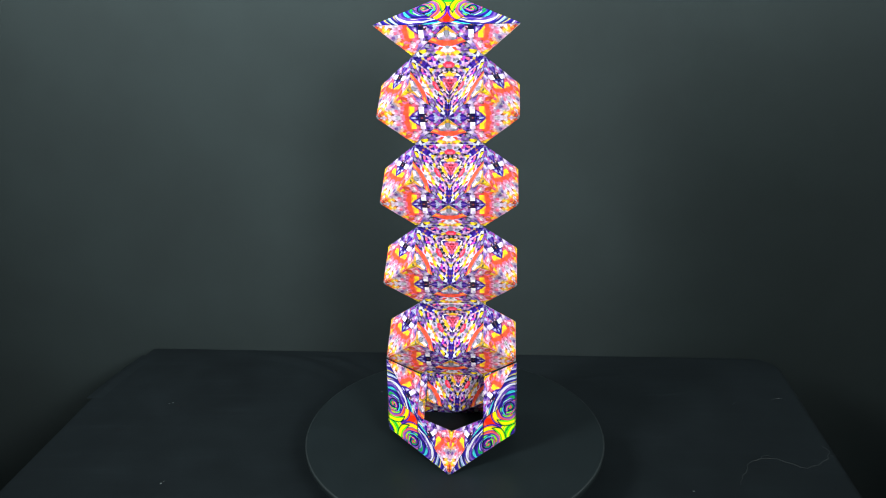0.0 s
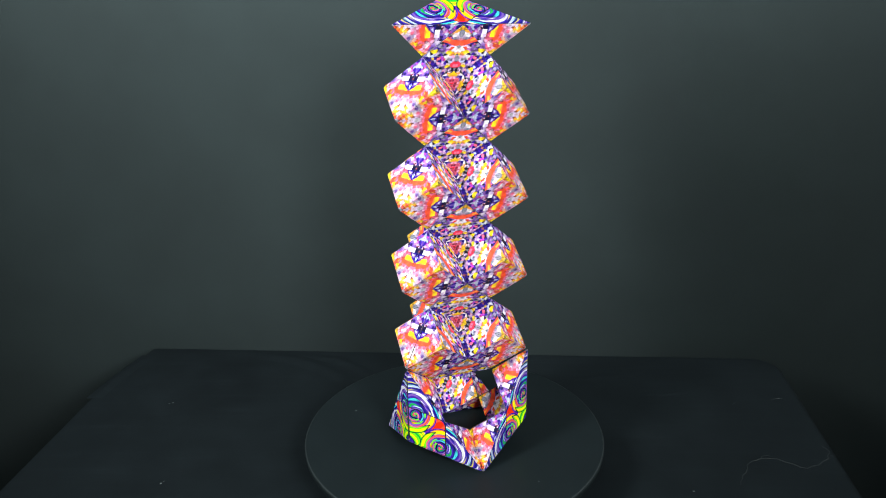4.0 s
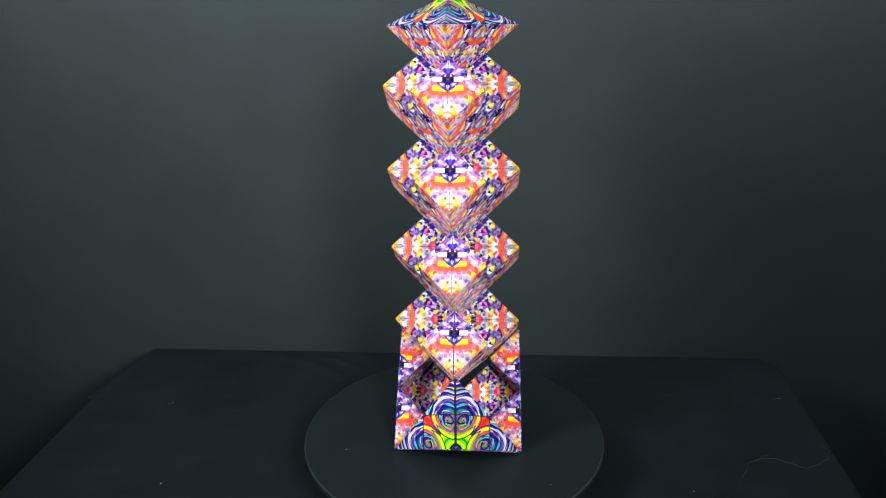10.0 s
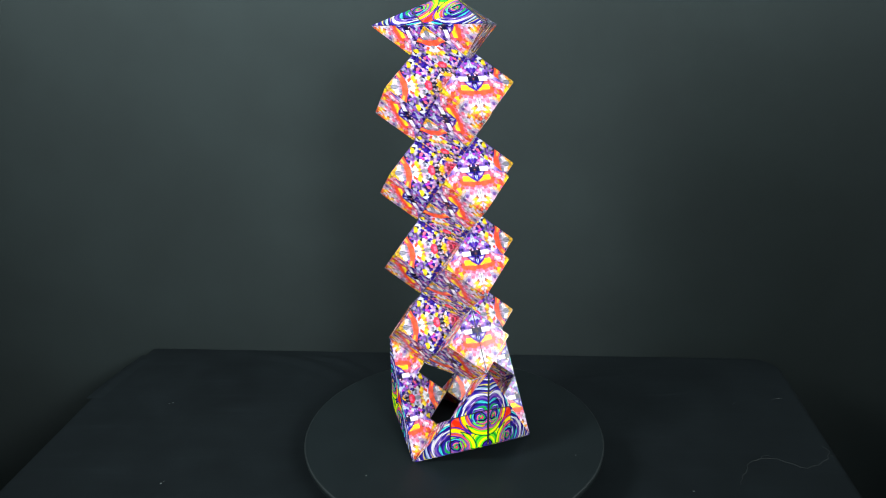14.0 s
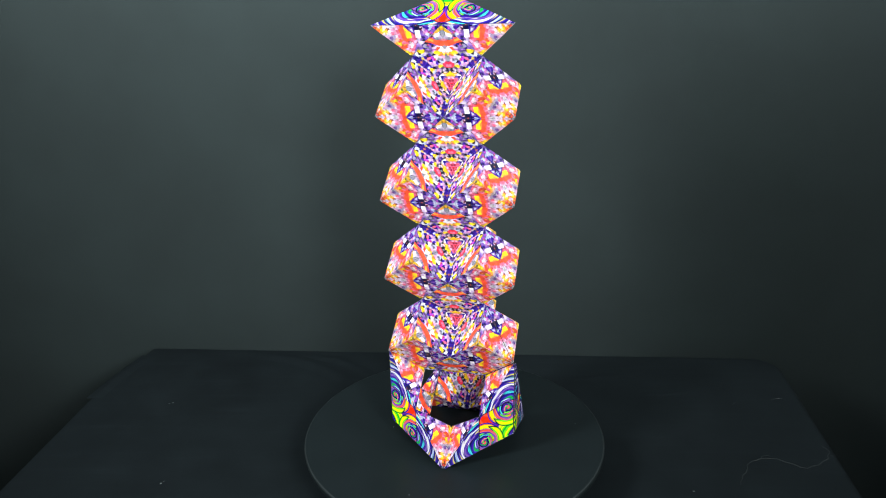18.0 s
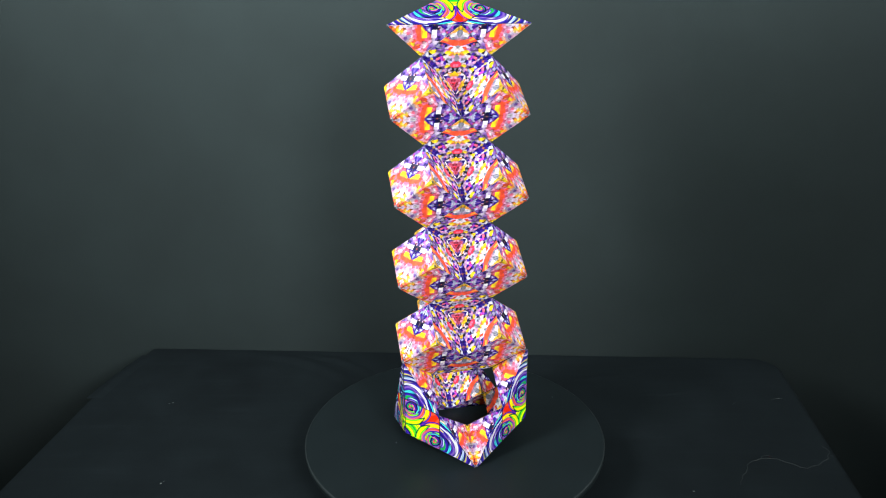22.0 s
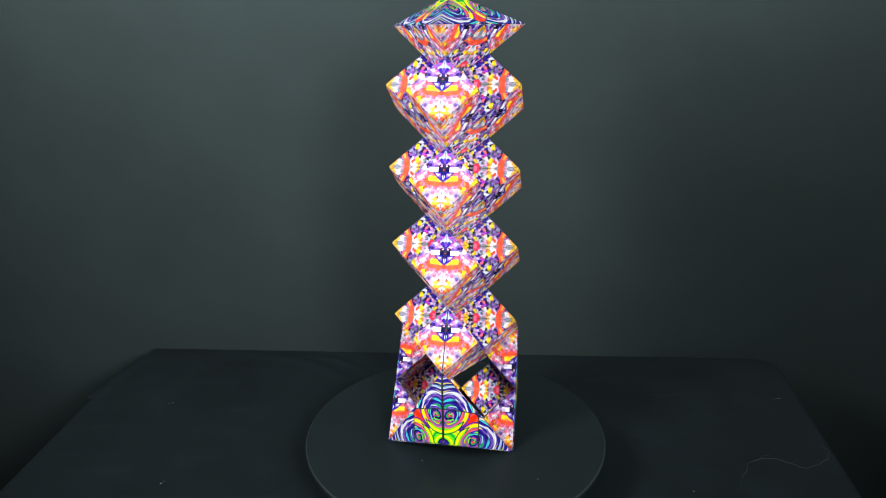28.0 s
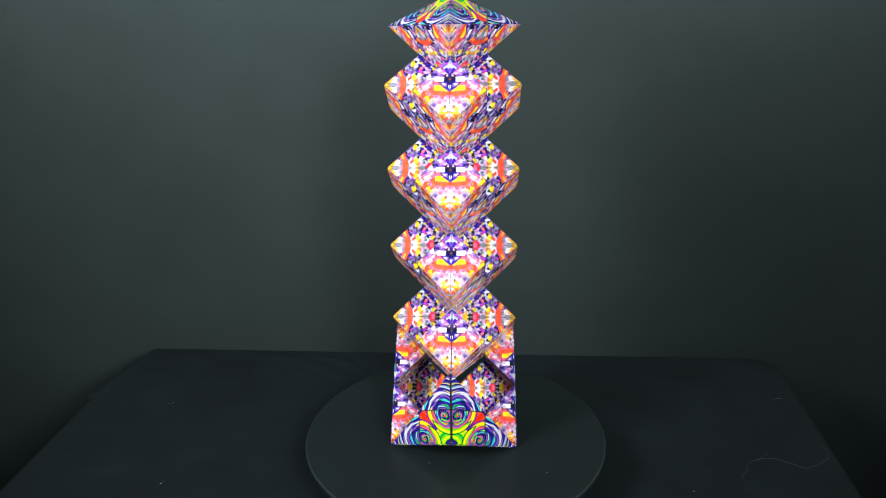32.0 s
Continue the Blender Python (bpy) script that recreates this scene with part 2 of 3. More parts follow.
def strokes(d, a, wide, letters, ground, cover):
    """Long tapering brush strokes that follow the rings of a spiral, laid over the ground ink."""
    inks = np.array([INK[c] for c in letters])
    row = d / wide + 2 * a / (2 * np.pi)
    i = np.floor(row)
    count = np.maximum(1.0, np.round(i * 0.3 + 1))
    cell = (a / (2 * np.pi) + 0.5) * count + (i * 0.618) % 1.0
    j = np.floor(cell)
    g, f = cell - j, row - i
    pick = (np.abs(np.sin(i * 12.9898 + (j % count) * 78.233)) * 43758.5453) % 1.0
    half = 0.52 * np.clip(4 * g * (1 - g), 0, 1) ** 0.55
    inside = np.clip((half - np.abs(f - 0.5)) / 0.12, 0, 1) * cover
    ink = inks[((i + 5 * j) % len(inks)).astype(int)] * (0.8 + 0.3 * pick)[:, None]
    return blend(ground, ink, inside)


def swirl(x, y):
    """Ink of the psychedelic print on a face with a base of 2 and a height of 0.707: a spiral each side of a flame, arcs in the corners."""
    m = np.abs(x)
    z = m + 1j * y - (0.33 + 0.34j)
    d, a = np.abs(z), np.angle(z)
    wave = 0.010 * np.sin(3 * a + 20 * d) + 0.005 * np.sin(7 * a - 31 * d)
    # the flame between the spirals: a red trunk below, yellow and green chevrons above
    trunk = stripes(TRUNK, (m + wave) / 0.2, 0.4)
    trunk = blend(np.tile(INK["B"], (len(d), 1)), trunk, (y - 0.03 - 0.22 * m) / 0.02)
    chevron = stripes(CHEVRON, (y - 0.45 * m + 2 * wave - 0.31) / 0.38, 0.3)
    warm = blend(trunk, chevron, (y - 0.34 - 0.2 * m) / 0.02)

    def crescent(under, ink, middle, span, inner, outer):
        """A sickle round the spiral, pointed at both ends."""
        far = np.abs((a - radians(middle) + np.pi) % (2 * np.pi) - np.pi) / radians(span)
        fat = np.clip(1 - far ** 2, 0, 1)
        mid, half = (inner + outer) / 2, (outer - inner) / 2 * fat
        return blend(under, ink, (half - np.abs(d + 0.6 * wave - mid)) / 0.006 + 0.3 * (fat > 0))
    for ink, middle, span, inner, outer in (("U", -150, 95, .19, .335), ("J", -147, 68, .235, .31), ("R", -140, 40, .29, .31), ("N", 138, 66, .2, .335), ("E", 140, 56, .215, .32), ("J", 147, 44, .25, .305),
                                            ("P", -160, 115, .18, .23), ("R", -140, 75, .2, .225), ("U", -150, 125, .155, .19), ("V", 110, 85, .16, .2), ("E", -135, 115, .13, .165), ("F", -150, 70, .13, .145)):
        warm = crescent(warm, INK[ink] * (0.9 + 0.1 * np.sin(60 * d + 4 * a))[:, None], middle, span, inner, outer)
    # the whirl in the middle of each spiral
    heart = strokes(d + 0.5 * wave, a, 0.024, HEART, np.tile(INK["U"] * 0.7, (len(d), 1)), 1.0)
    warm = blend(heart, warm, (d - 0.135 - 1.2 * wave) / 0.012)
    # arcs round the same middle, drawn out towards the corners
    arcs = np.abs((m - 0.33) * 0.80 + 1j * (y - 0.34 + 0.12 * (m - 0.3))) + 0.9 * wave
    ground = stripes(ARCS, (arcs - 0.10 + 0.02 * np.sin(2.5 * a)) / 0.52, 0.7)
    cool = strokes(arcs, a, 0.027, STREAKS, ground, np.clip(0.8 + 1.2 * np.sin(3 * a + 40 * arcs), 0, 1))
    cool = blend(cool, strokes(d, a, 0.024, HEART, np.tile(INK["U"] * 0.7, (len(d), 1)), 1.0), (0.13 - d) / 0.01)
    out = np.where((0.707 * m > y)[:, None], cool, warm)
    # hairs of the brush along the arcs
    hair = np.sin(400 * arcs + 4 * np.sin(2 * a + 25 * arcs)) * np.sin(5 * a + 60 * d)
    return out * (0.82 + 0.28 * hair)[:, None]


def tile(name, corners, marks, ink, steps, thick=0.0008, inset=0.0003, edge=0.3, rhomb=False):
    """Mesh of one printed tile: a flat triangle (or the rhombus that it is half of), given by its corners (x, y in metres, z = 0 is the printed side), divided
    finely to carry the print; marks are the corners' places in the print."""
    p = [Vector((*c, 0)) for c in corners]
    mid = (p[1] + p[2]) / 2 if rhomb else (p[0] + p[1] + p[2]) / 3
    flat = abs((p[1] - p[0]).cross(p[2] - p[0]).z)
    reach = flat / sum((p[i] - p[i - 1]).length for i in range(3))
    scale = 1 - inset / reach
    weights, index = [], {}
    for i in range(steps + 1):
        for j in range(steps + 1 - (0 if rhomb else i)):
            index[i, j] = len(weights)
            weights.append((i / steps, j / steps))
    w = np.array(weights)
    w = np.column_stack([1 - w.sum(1), w])
    xy = w @ np.array([c[:] for c in p])
    xy = np.array(mid) + (xy - np.array(mid)) * scale
    centre = np.array([0, .5, .5]) if rhomb else np.full(3, 1 / 3)
    uv = (w - centre) * scale + centre
    uv = uv @ np.array(marks)
    colour = ink(uv[:, 0], uv[:, 1])
    faces = []
    for i in range(steps):
        for j in range(steps - (0 if rhomb else i)):
            faces.append((index[i, j], index[i + 1, j], index[i, j + 1]))
            if rhomb or j < steps - i - 1:
                faces.append((index[i + 1, j], index[i + 1, j + 1], index[i, j + 1]))
    count = len(xy)
    ring = [index[i, 0] for i in range(steps)] + [index[steps - j, j] for j in range(steps)] + [index[0, steps - j] for j in range(steps)]
    if rhomb:
        ring = ([index[i, 0] for i in range(steps)] + [index[steps, j] for j in range(steps)]
                + [index[steps - i, steps] for i in range(steps)] + [index[0, steps - j] for j in range(steps)])
    low = xy[ring] * 1.0
    low[:, 2] = -thick
    verts = np.vstack([xy, low])
    for k in range(len(ring)):
        n = (k + 1) % len(ring)
        faces.append((ring[k], count + k, count + n, ring[n]))
    turn = (p[1] - p[0]).cross(p[2] - p[0]).z > 0
    faces = [f if turn else f[::-1] for f in faces]
    mesh = bpy.data.meshes.new(name)
    mesh.from_pydata(verts.tolist(), [], faces)
    layer = mesh.color_attributes.new("print", "FLOAT_COLOR", "POINT")
    white = np.full((len(ring), 3), edge)
    rgba = np.column_stack([np.vstack([np.clip(0.92 * colour, 0, 0.85), white]), np.ones(len(verts))])
    layer.data.foreach_set("color", rgba.astype(np.float32).ravel())
    mesh.materials.append(PRINT)
    return mesh


def lay(mesh, a, b, c, parent, name="print_tile", lift=0.0):
    """Lay a tile whose first two corners lie on its x axis: a to b is that axis, c shows its side; parent is not moved."""
    a, b, c = Vector(a), Vector(b), Vector(c)
    x = (b - a).normalized()
    y = (c - a) - (c - a).dot(x) * x
    y.normalize()
    z = x.cross(y)
    m = Matrix((x, y, z)).transposed().to_4x4()
    m.translation = a + z * lift
    ob = new(name, mesh)
    ob.parent = parent
    ob.matrix_basis = m
    return ob


FINE = 112
H = 0.5 * U
STAR_L = tile("star_tile", [(0, 0), (U, 0), (H, H)], [(0, 0), (1, 0), (.5, .5)], star, FINE)
BLOOM_L = tile("bloom_tile", [(0, 0), (U, 0), (H, H)], [(0, 0), (1, 0), (.5, .5)], bloom, FINE)
BLOOM_TIP = tile("bloom_tile", [(0, 0), (U, 0), (H, H)], [(.5, -.5), (.5, .5), (0, 0)], bloom, FINE)
BLOOM_EYE = tile("bloom_tile", [(0, 0), (U, 0), (H, H)], [(.5, -.5), (.5, .5), (1, 0)], bloom, FINE)
# the same tiles turned over, for the other side of a mirror line
STAR_GAP = [tile("star_tile", [(0, 0), (U, 0), (H, H)], marks, star, FINE, inset=0.0008) for marks in ([(0, 0), (1, 0), (.5, .5)], [(1, 0), (0, 0), (.5, .5)])]
STAR_R = tile("star_tile", [(0, 0), (U, 0), (H, H)], [(1, 0), (0, 0), (.5, .5)], star, FINE)
BLOOM_R = tile("bloom_tile", [(0, 0), (U, 0), (H, H)], [(1, 0), (0, 0), (.5, .5)], bloom, FINE)


def halves(a, b, c, parent, left, right, out, lift=0.0):
    """One half of a square: hypotenuse from a to b, right angle at c, printed side towards out."""
    a, b, c = Vector(a), Vector(b), Vector(c)
    if (b - a).cross(c - a).dot(out) > 0:
        return lay(left, a, b, c, parent, lift=lift)
    return lay(right, b, a, c, parent, lift=lift)


def ring(r, az, z):
    return Vector((r * math.cos(radians(az)) * U, r * math.sin(radians(az)) * U, z * U))


RT, RS = 2 / R3, 1 / R3
LOW, HIGH, TOP = -1 / math.sqrt(24), 1 / math.sqrt(24), SLOW / 2


def thing(name, label):
    ob = new(name)
    ob.empty_display_size = 0.02
    return tagged(ob, label, "magnetic puzzle", "stacked magnetic puzzles")


def core_tiles(parent, top=True, rise=0.0):
    """The facets between the cubes; the cap has the lower ones only."""
    for k in range(3):
        low_l, low_r = ring(RS, 120 * k, -TOP + rise), ring(RS, 120 * k + 120, -TOP + rise)
        mid = ring(RS, 120 * k + 60, LOW + rise)
        out = (low_l + low_r) * 0.5 - Vector((0, 0, 0.2))
        halves(low_l, low_r, mid, parent, BLOOM_TIP, BLOOM_TIP, out, lift=0.0007)
        if top:
            up_l, up_r = ring(RS, 120 * k, TOP), ring(RS, 120 * k + 120, TOP)
            eye = Vector((0, 0, HIGH * U))
            halves(up_l, up_r, eye, parent, BLOOM_EYE, BLOOM_EYE, out, lift=0.0007)


def tier(label, loose=False):
    """Three cubes standing on their corners round a middle axis."""
    whole = thing("magnetic_puzzle", label)
    ups, lows = [ring(RS, 120 * k, TOP) for k in range(3)], [ring(RS, 120 * k, -TOP) for k in range(3)]
    mids = [ring(RS, 120 * k + 60, LOW) for k in range(3)]
    bm = solid(ups + [Vector((0, 0, HIGH * U))], [(0, 1, 2), (0, 1, 3), (1, 2, 3), (2, 0, 3)], 0.0006)
    low = [bm.verts.new(p * 0.985 + Vector((0, 0, 0.0002))) for p in lows + mids]
    for f in [(0, 1, 2), (3, 5, 4), (3, 0, 1), (4, 1, 2), (5, 2, 0), (0, 3, 5), (1, 4, 3), (2, 5, 4)]:
        bm.faces.new([low[i] for i in f])
    bmesh.ops.recalc_face_normals(bm, faces=bm.faces)
    core = part("core", bm, PLASTIC, whole)
    core_tiles(core)
    for k in range(3):
        c = ring(RS, 120 * k, 0)

        def corner(az, z):
            return c + ring(RS if az is not None else 0, (az or 0) + 120 * k, z)
        top, bottom = corner(None, TOP), corner(None, -TOP)
        up = {a: corner(a, HIGH) for a in (60, 180, 300)}
        dn = {a: corner(a, LOW) for a in (0, 120, 240)}
        pts = [top, up[60], dn[0], up[300], dn[240], up[180], dn[120], bottom]
        body = part("cube", solid(pts, [(0, 1, 2, 3), (0, 3, 4, 5), (0, 5, 6, 1), (7, 2, 1, 6), (7, 4, 3, 2), (7, 6, 5, 4)], 0.0006), PLASTIC, whole)
        # outward upper face: star print running down to the tip
        for side in (60, 300):
            halves(top, dn[0], up[side], body, *(STAR_GAP if loose else (STAR_L, STAR_R)), top - c + dn[0] - c)
        # inner upper faces: bloom print from the outer corner to the axis
        for side, low in ((60, 120), (300, 240)):
            out = (top - c) + (dn[low] - c)
            for apex in (top, dn[low]):
                halves(up[side], up[180], apex, body, BLOOM_L, BLOOM_R, out)
        # lower faces: star print, tip to the shared corner
        for side, low in ((60, 120), (300, 240)):
            out = (bottom - c) + (up[side] - c)
            for apex in (bottom, up[side]):
                halves(dn[low], dn[0], apex, body, STAR_L, STAR_R, out)
    return whole


def octant(parent, v, a, b, n, name="corner_piece"):
    """A corner piece: outer corner v, edge middles a and b, inner right angle n."""
    mid = (v + a + b + n) / 4
    body = part(name, solid([v, a, b, n], [(0, 1, 2), (0, 1, 3), (0, 2, 3), (1, 2, 3)], 0.0006), PLASTIC, parent)
    for m in (a, b):
        out = (v + m + n) / 3 - mid
        halves(m, v, n, body, STAR_L, STAR_R, out)
    return body, mid


FACE = math.sqrt(0.5)           # height of a swirl-printed face over its long edge
SWIRLS = [tile("swirl_tile", [(p * U, q * U) for p, q in pts], pts, swirl, 110, thick=0.0012, inset=0.0005, edge=0.03)
          for pts in ([(0, 0), (1, 0), (.5, FACE / 2)], [(-1, 0), (0, 0), (-.5, FACE / 2)])]
SWIRLS.append(tile("swirl_tile", [(0, 0), (.5 * U, FACE / 2 * U), (-.5 * U, FACE / 2 * U)], [(0, 0), (.5, FACE / 2), (-.5, FACE / 2)], swirl, 110,
                   thick=0.0012, inset=0.0005, edge=0.03, rhomb=True))


def swirl_face(parent, a, b, peak):
    """Three printed tiles on the face over the long edge a to b."""
    half = (a + b) / 2
    x, y = (b - a).normalized(), (peak - half).normalized()
    m = Matrix((x, y, x.cross(y))).transposed().to_4x4()
    m.translation = half + x.cross(y) * 0.0007
    for mesh in SWIRLS:
        ob = new("swirl_tile", mesh)
        ob.parent, ob.matrix_basis = parent, m


def base():
    """Three low pyramids standing on edge round the hollow middle."""
    whole = thing("magnetic_puzzle", "magnetic puzzle opened into three swirl-printed panels round a hollow")
    h = math.sqrt(8 / 3)
    o = Vector((0, 0, h / 2 * U))
    for k in range(3):
        tip, left, right = ring(RT, 120 * k, h), ring(1.025 * RT, 120 * k - 60, 0), ring(1.025 * RT, 120 * k + 60, 0)
        peak = ring(RT, 120 * k, h / 4)
        m0, m1, m2 = (tip + left) / 2, (tip + right) / 2, (left + right) / 2
        inward = (o - (tip + left + right) / 3).normalized()
        heart = (tip + left + right) / 3
        pit = peak + (heart - peak) * 0.06          # the hollow back is a cube's corner that ends just under the peak
        panel = part("panel", solid([tip, left, right, peak, m0, m1, m2, peak + (heart - peak) * 0.025],
                                    [(0, 4, 3), (4, 1, 3), (1, 6, 3), (6, 2, 3), (2, 5, 3), (5, 0, 3), (0, 4, 5), (1, 6, 4), (2, 5, 6), (4, 6, 7), (6, 5, 7), (5, 4, 7)], 0.0006),
                     PLASTIC, whole)
        swirl_face(panel, left, tip, peak) if (tip - left).cross(peak - left).dot(inward) < 0 else swirl_face(panel, tip, left, peak)
        swirl_face(panel, tip, right, peak) if (right - tip).cross(peak - tip).dot(inward) < 0 else swirl_face(panel, right, tip, peak)
        swirl_face(panel, right, left, peak) if (left - right).cross(peak - right).dot(inward) < 0 else swirl_face(panel, left, right, peak)
        for v, a, b in ((tip, m0, m1), (left, m0, m2), (right, m1, m2)):
            n = (v + o) / 2
            body, mid = octant(whole, v, a, b, n)
            halves(a, b, n, body, BLOOM_TIP, BLOOM_TIP, (a + b + n) / 3 - mid)
            halves(a, b, pit, panel, BLOOM_EYE, BLOOM_EYE, o - (a + b + pit) / 3, lift=0.0006)
    return whole


def cap():
    """The top: three corner pieces hanging under a low pyramid."""
    whole = thing("magnetic_puzzle", "magnetic puzzle folded into a low swirl-printed pyramid, top of the tower")
    rise = -LOW                   # its rim lies at z = 0
    peak = Vector((0, 0, 0.408 * U))
    rims = [ring(RT * 0.98, 120 * k, 0) for k in range(3)]
    shs = [ring(RS * 0.98, 120 * k + 60, 0) for k in range(3)]
    lows = [ring(RS, 120 * k, -TOP + rise) for k in range(3)]
    body = part("core", solid(rims + [peak] + lows, [(0, 1, 3), (1, 2, 3), (2, 0, 3), (0, 1, 2), (4, 5, 6)], 0.0006), PLASTIC, whole)
    core_tiles(body, False, rise)
    for k in range(3):
        octant(whole, rims[k], shs[k], shs[k - 1], lows[k])
        swirl_face(body, rims[k], rims[(k + 1) % 3], peak)
    return whole


# ---- the setting ----
TABLE = -0.6                   # the table top, 0.75 m over the floor
FLOOR = TABLE - 0.75 / U


def setting():
    def slab(name, label, category, span):
        return tagged(part(name, box(*(v * U for v in span)), CLOTH), label, category, kind="structure")
    slab("wall_back", "dark grey matt backdrop behind the table", "wall", (-24, 24, 4.9, 5.3, FLOOR, 22))
    slab("wall_left", "dark grey studio wall", "wall", (-24.4, -24, -24, 5.3, FLOOR, 22))
    slab("wall_right", "dark grey studio wall", "wall", (24, 24.4, -24, 5.3, FLOOR, 22))
    slab("wall_rear", "dark grey studio wall", "wall", (-24.4, 24.4, -24.4, -24, FLOOR, 22))
    slab("floor", "dark studio floor", "floor", (-24.4, 24.4, -24.4, 5.3, FLOOR - 0.4, FLOOR))
    slab("ceiling", "dark studio ceiling", "ceiling", (-24.4, 24.4, -24.4, 5.3, 22, 22.4))
    top = tagged(new("table"), "table under a black matt covering with creases, scuffs and a scratch", "table")
    corners = [(-7.15, 4.5), (7.2, 3.72), (5.67, -6), (-7.55, -6), (-7.5, 2.2)]
    bm = bmesh.new()
    low = [bm.verts.new(spot(x, y, TABLE - 0.5)) for x, y in corners]
    high = [bm.verts.new(spot(x, y, TABLE)) for x, y in corners]
    bm.faces.new(low)
    bm.faces.new(high[::-1])
    for i in range(5):
        bm.faces.new((low[i], high[i], high[(i + 1) % 5], low[(i + 1) % 5]))
    for left, radius in ((True, 0.15), (False, 0.6)):
        upright = [e for e in bm.edges if abs(e.verts[0].co.z - e.verts[1].co.z) > 1e-4 and (e.verts[0].co.x < 0) == left]
        bmesh.ops.bevel(bm, geom=upright, offset=radius * U, segments=8, affect="EDGES", profile=0.5)
    brim = [e for e in bm.edges if all(abs(v.co.z - TABLE * U) < 1e-6 for v in e.verts)]
    bmesh.ops.bevel(bm, geom=brim, offset=0.14 * U, segments=4, affect="EDGES", profile=0.5)
    bmesh.ops.recalc_face_normals(bm, faces=bm.faces)
    part("table_top", bm, BOARD, top)
    # soft creases of the covering
    for way, wide, rise in ((((-4.7, 4.02), (-4.2, 3.95), (-3.5, 3.76), (-2.78, 3.26), (-2.13, 2.63)), .24, .04), (((-3.6, 3.98), (-3.15, 3.88), (-2.6, 3.72), (-2.03, 3.25), (-1.74, 2.92)), .17, .03),
                            (((2.46, 2.76), (3.08, 2.85), (3.7, 2.94)), .14, .015), (((3.72, 2.09), (4.41, 2.15), (4.9, 2.25)), .1, .012), (((-7.36, 2.1), (-7.3, 2.7), (-7.2, 3.3), (-7.05, 4.0)), .17, .06)):
        bm = bmesh.new()
        last = None
        for i in range(25):
            at = i / 24 * (len(way) - 1)
            k = min(int(at), len(way) - 2)
            x, y = Vector(way[k]).lerp(Vector(way[k + 1]), at - k)
            ahead = Vector(way[k + 1]) - Vector(way[k])
            side = Vector((-ahead.y, ahead.x)).normalized() * wide
            swell = math.sin(math.pi * i / 24) ** 0.7
            row = [bm.verts.new(spot(x + side.x * s, y + side.y * s, TABLE + .002 + rise * swell * (0.5 + 0.5 * math.cos(math.pi * s)))) for s in (-1, -.66, -.33, 0, .33, .66, 1)]
            if last:
                for q in range(6):
                    bm.faces.new((last[q], last[q + 1], row[q + 1], row[q]))
            last = row
        bmesh.ops.recalc_face_normals(bm, faces=bm.faces)
        for f in bm.faces:
            f.smooth = True
        part("crease", bm, BOARD, top, "soft crease in the black covering")
    # a branching pale scratch, scuffs, crumbs of paint and the worn edge
    for way, wide in ((((4.62, -.74), (4.66, -.64), (4.70, -.6), (4.74, -.5), (4.82, -.44), (4.90, -.32), (4.93, -.22), (5.06, -.11), (5.15, -.09), (5.24, -.04), (5.4, -.035), (5.53, -.06),
                        (5.61, -.14), (5.72, -.2), (5.8, -.29), (5.9, -.32), (6.0, -.26), (6.13, -.23), (6.25, -.13), (6.38, -.06), (6.42, .04), (6.5, .12), (6.51, .2), (6.46, .3)), .009),
                      (((5.24, -.04), (5.3, .03), (5.42, .05)), .007), (((6.42, .04), (6.53, .02), (6.6, .06)), .007),
                      (((5.45, 1.72), (5.56, 1.8)), .01), (((6.28, 1.89), (6.4, 1.93), (6.51, 1.94)), .012)):
        bm = bmesh.new()
        last = None
        for i, (x, y) in enumerate(way):
            ahead = Vector(way[min(i + 1, len(way) - 1)]) - Vector(way[max(i - 1, 0)])
            side = Vector((-ahead.y, ahead.x)).normalized() * wide * (0.35 if i in (0, len(way) - 1) else 0.8 + 0.3 * math.sin(5 * i))
            row = [bm.verts.new(spot(x + k * side.x, y + k * side.y, TABLE + up)) for k, up in ((-1, .001), (-.4, .006), (.4, .006), (1, .001))]
            if last:
                for k in range(3):
                    bm.faces.new((last[k], last[k + 1], row[k + 1], row[k]))
            last = row
        bmesh.ops.recalc_face_normals(bm, faces=bm.faces)
        part("scratch", bm, SCUFF, top, "pale scratch in the black covering")
    for x, y, r in ((-5.72, 1.88, .03), (-5.66, 1.92, .035), (-4.86, -.64, .035), (-4.83, -.58, .02), (-6.49, 2.6, .018), (3.81, -.9, .03), (6.46, 1.95, .018)):
        bm = bmesh.new()
        bmesh.ops.create_icosphere(bm, subdivisions=1, radius=0.55 * r * U)
        for v in bm.verts:
            v.co = Vector((v.co.x * 1.3, v.co.y * 0.8, v.co.z * 0.4 + 0.2 * v.co.x))
        bmesh.ops.translate(bm, vec=spot(x, y, TABLE + 0.14 * r), verts=bm.verts)
        part("paint_crumb", bm, CRUMB, top, "pale crumb")
    for x, y in ((-7.0, 3.7), (6.4, 3.4), (5.2, -5.4), (-7.1, -5.4)):
        part("leg", box((x - .4) * U, (x + .4) * U, (y - .4) * U, (y + .4) * U, FLOOR * U, (TABLE - .5) * U, 0.05 * U), BOARD, top)


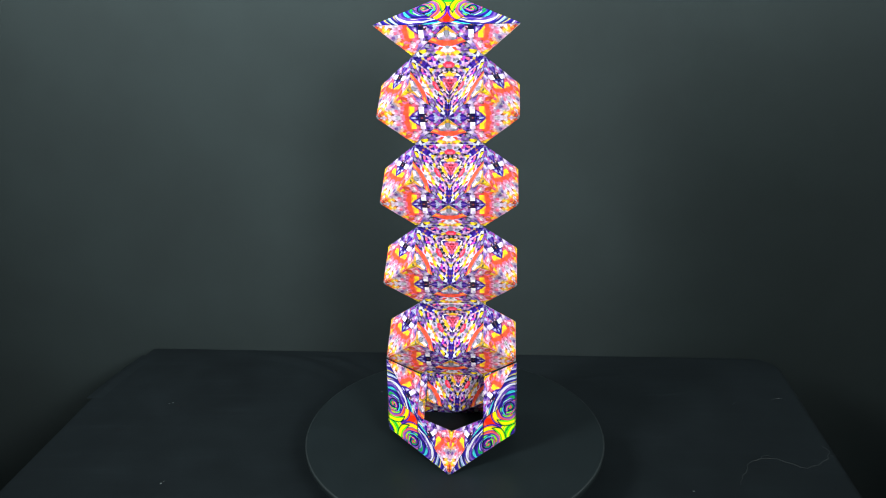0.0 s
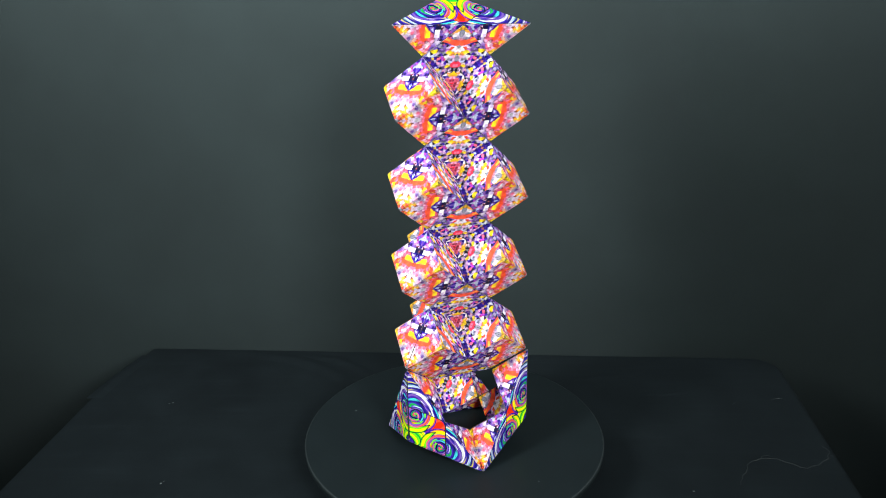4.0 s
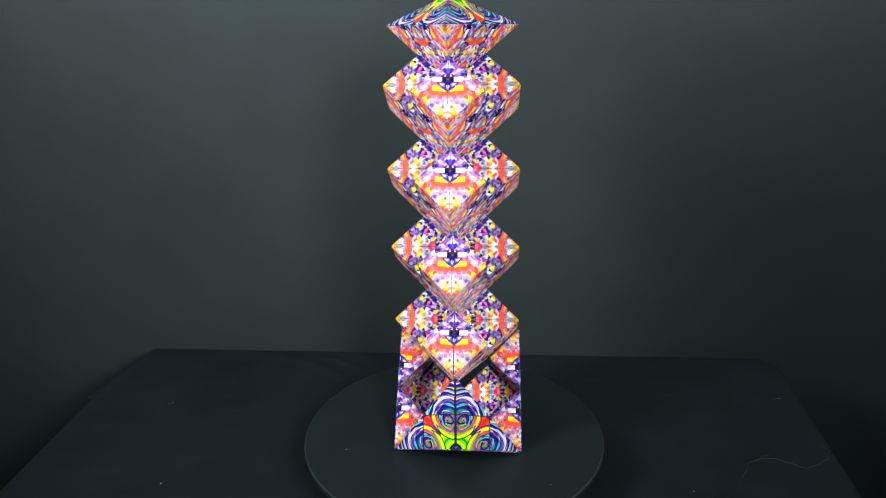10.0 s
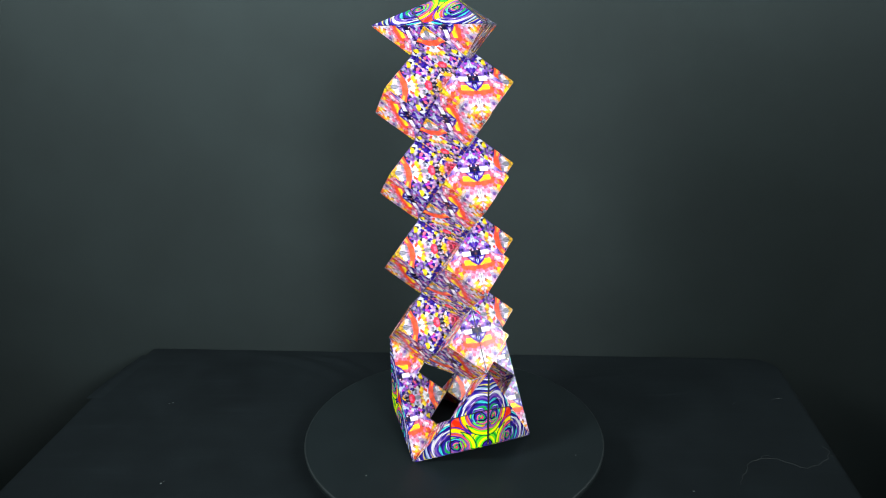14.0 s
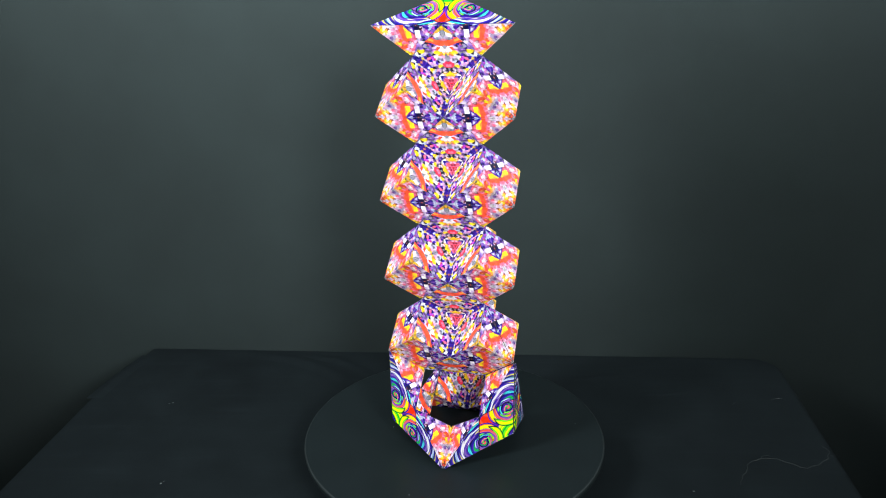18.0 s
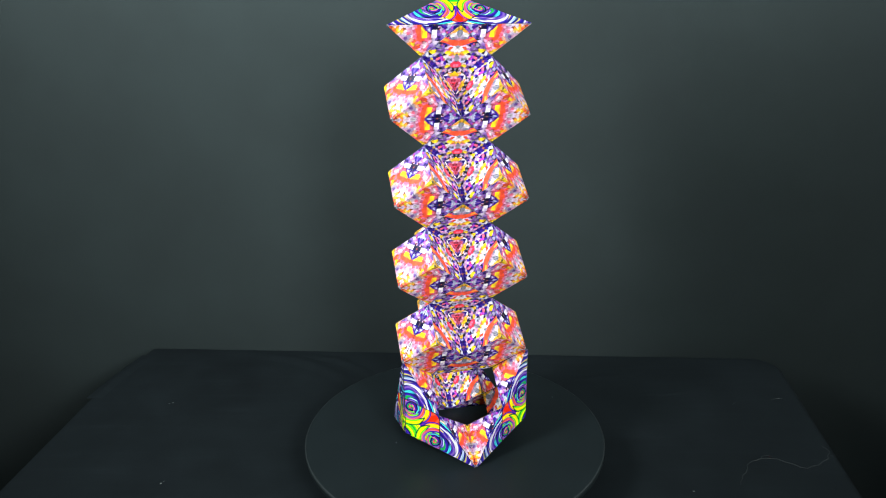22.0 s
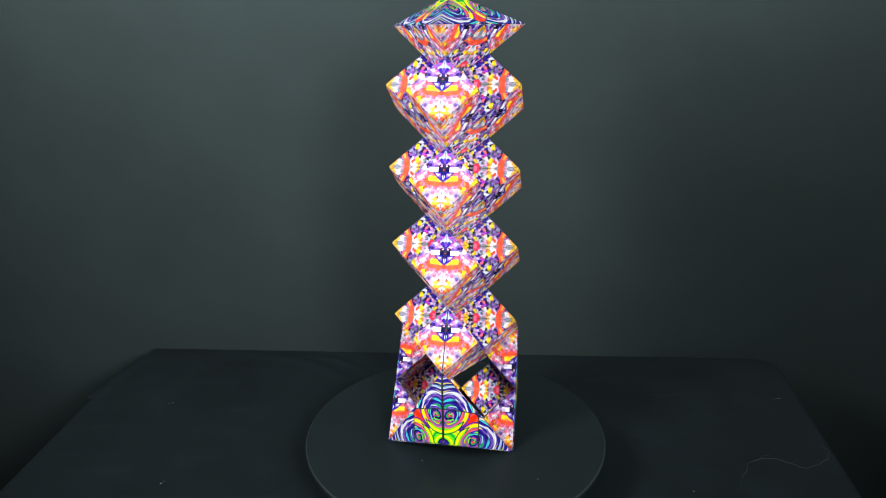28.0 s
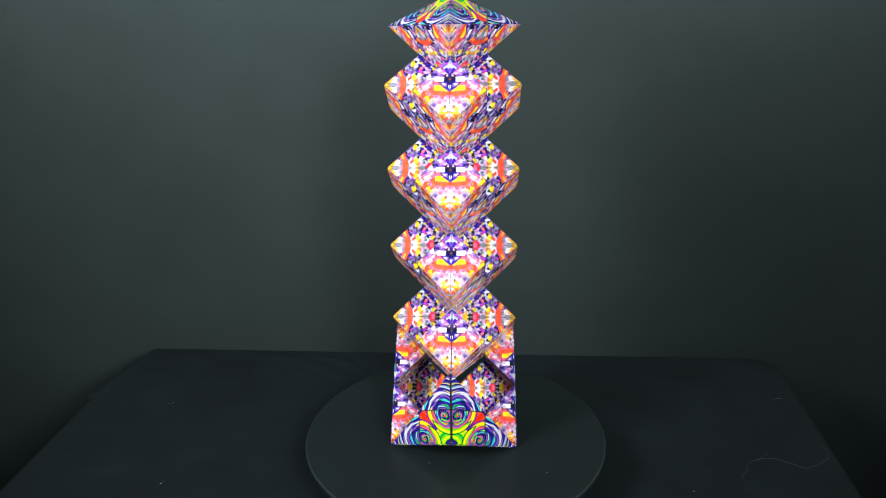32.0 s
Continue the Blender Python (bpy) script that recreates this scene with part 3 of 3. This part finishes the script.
def turntable():
    whole = tagged(new("turntable"), "round black motor turntable carrying the tower", "turntable")
    bm = bmesh.new()
    r = 2.49 * U
    profile = [(0, 0), (r - .0012, 0), (r, -.0012), (r, -.0088), (r - .0012, -.010), (0, -.010)]
    verts = [bm.verts.new((x, 0, z)) for x, z in profile]
    edges = [bm.edges.new((verts[i], verts[i + 1])) for i in range(len(verts) - 1)]
    bmesh.ops.spin(bm, geom=verts + edges, cent=(0, 0, 0), axis=(0, 0, 1), angle=2 * math.pi, steps=128, use_duplicate=False)
    bmesh.ops.remove_doubles(bm, verts=bm.verts, dist=1e-6)
    bmesh.ops.recalc_face_normals(bm, faces=bm.faces)
    disc = part("platter", bm, DISC, whole)
    bm = bmesh.new()
    profile = [(r - .001, .00015), (r + .0003, -.0003), (r + .0009, -.0017), (r + .0009, -.0031), (r - .001, -.0037)]
    verts = [bm.verts.new((x, 0, z)) for x, z in profile]
    edges = [bm.edges.new((verts[i], verts[(i + 1) % 5])) for i in range(5)]
    bmesh.ops.spin(bm, geom=verts + edges, cent=(0, 0, 0), axis=(0, 0, 1), angle=2 * math.pi, steps=128, use_duplicate=False)
    bmesh.ops.remove_doubles(bm, verts=bm.verts, dist=1e-6)
    bmesh.ops.recalc_face_normals(bm, faces=bm.faces)
    for x, y, size in ((-0.165, 1.02, .014), (-1.82, 0.26, .012), (1.5, -1.2, .01), (0.6, -2.0, .012)):
        dust = bmesh.new()
        bmesh.ops.create_icosphere(dust, subdivisions=1, radius=size * U)
        for v in dust.verts:
            v.co = Vector((v.co.x * 1.4, v.co.y * 0.8, v.co.z * 0.5))
        bmesh.ops.translate(dust, vec=spot(x, y, 0.4 * size), verts=dust.verts)
        part("dust_speck", dust, CRUMB, disc, "pale dust speck")
    part("edge_band", bm, RIM, disc, "slightly paler worn edge")
    bm = bmesh.new()
    deep = -TABLE * U - 0.013
    bmesh.ops.create_cone(bm, cap_ends=True, segments=96, radius1=2.15 * U, radius2=2.05 * U, depth=deep)
    bmesh.ops.translate(bm, vec=(0, 0, TABLE * U + deep / 2), verts=bm.verts)
    part("housing", bm, RIM, whole, "black plastic drive housing")
    bm = bmesh.new()
    bmesh.ops.create_cone(bm, cap_ends=True, segments=48, radius1=0.4 * U, radius2=0.4 * U, depth=0.004)
    bmesh.ops.translate(bm, vec=(0, 0, -0.0118), verts=bm.verts)
    part("spindle", bm, RIM, whole)
    return disc


setting()
platter = turntable()

Z4 = math.sqrt(8 / 3) + HIGH
stack = [(base(), 0.0)]
CUBES = "magnetic puzzle folded into three mosaic-printed cubes"
for n, place in enumerate((" with open seams", " standing on their corners", " standing on their corners", " under the swirl cap")):
    stack.append((tier(CUBES + place, n == 0), Z4 + SLOW * n))
stack.append((cap(), Z4 + SLOW * 3 + TOP + 0.408))

SPIN = [(0.0, -4.3), (0.5, -2.0), (1.0, 1.4), (3.5, 16.8), (5.5, 29.1), (7.5, 41.4), (9.0, 50.7), (11.0, 63.0), (13.5, 78.4), (16.5, 97.3),
        (19.0, 113.5), (20.5, 123.3), (22.5, 136.2), (24.5, 148.9), (25.5, 155.3), (26.5, 161.7), (27.5, 167.9), (28.0, 170.5), (28.4, 171.5),
        (29.0, 171.8), (31.0, 171.8), (31.4, 172.6), (32.0, 177.4)]


def motions():
    def rows(dx, dy, z):
        keyed = []
        times = sorted({s for s, _ in SPIN} | {round(0.5 * i, 1) for i in range(65)})
        for t in times:
            a = float(np.interp(t, [s for s, _ in SPIN], [d for _, d in SPIN]))
            keyed.append((t, pose(0, 0, 0, 0, 0, a) @ pose(dx * U, dy * U, z * U, 0, 0, -30)))
        return keyed
    for ob, z in stack:
        walk(ob, rows(0.0035 - 0.0035 * z, -0.0885 + 0.0144 * z, z))
    walk(platter, rows(-0.008, 0.017, 0))


motions()
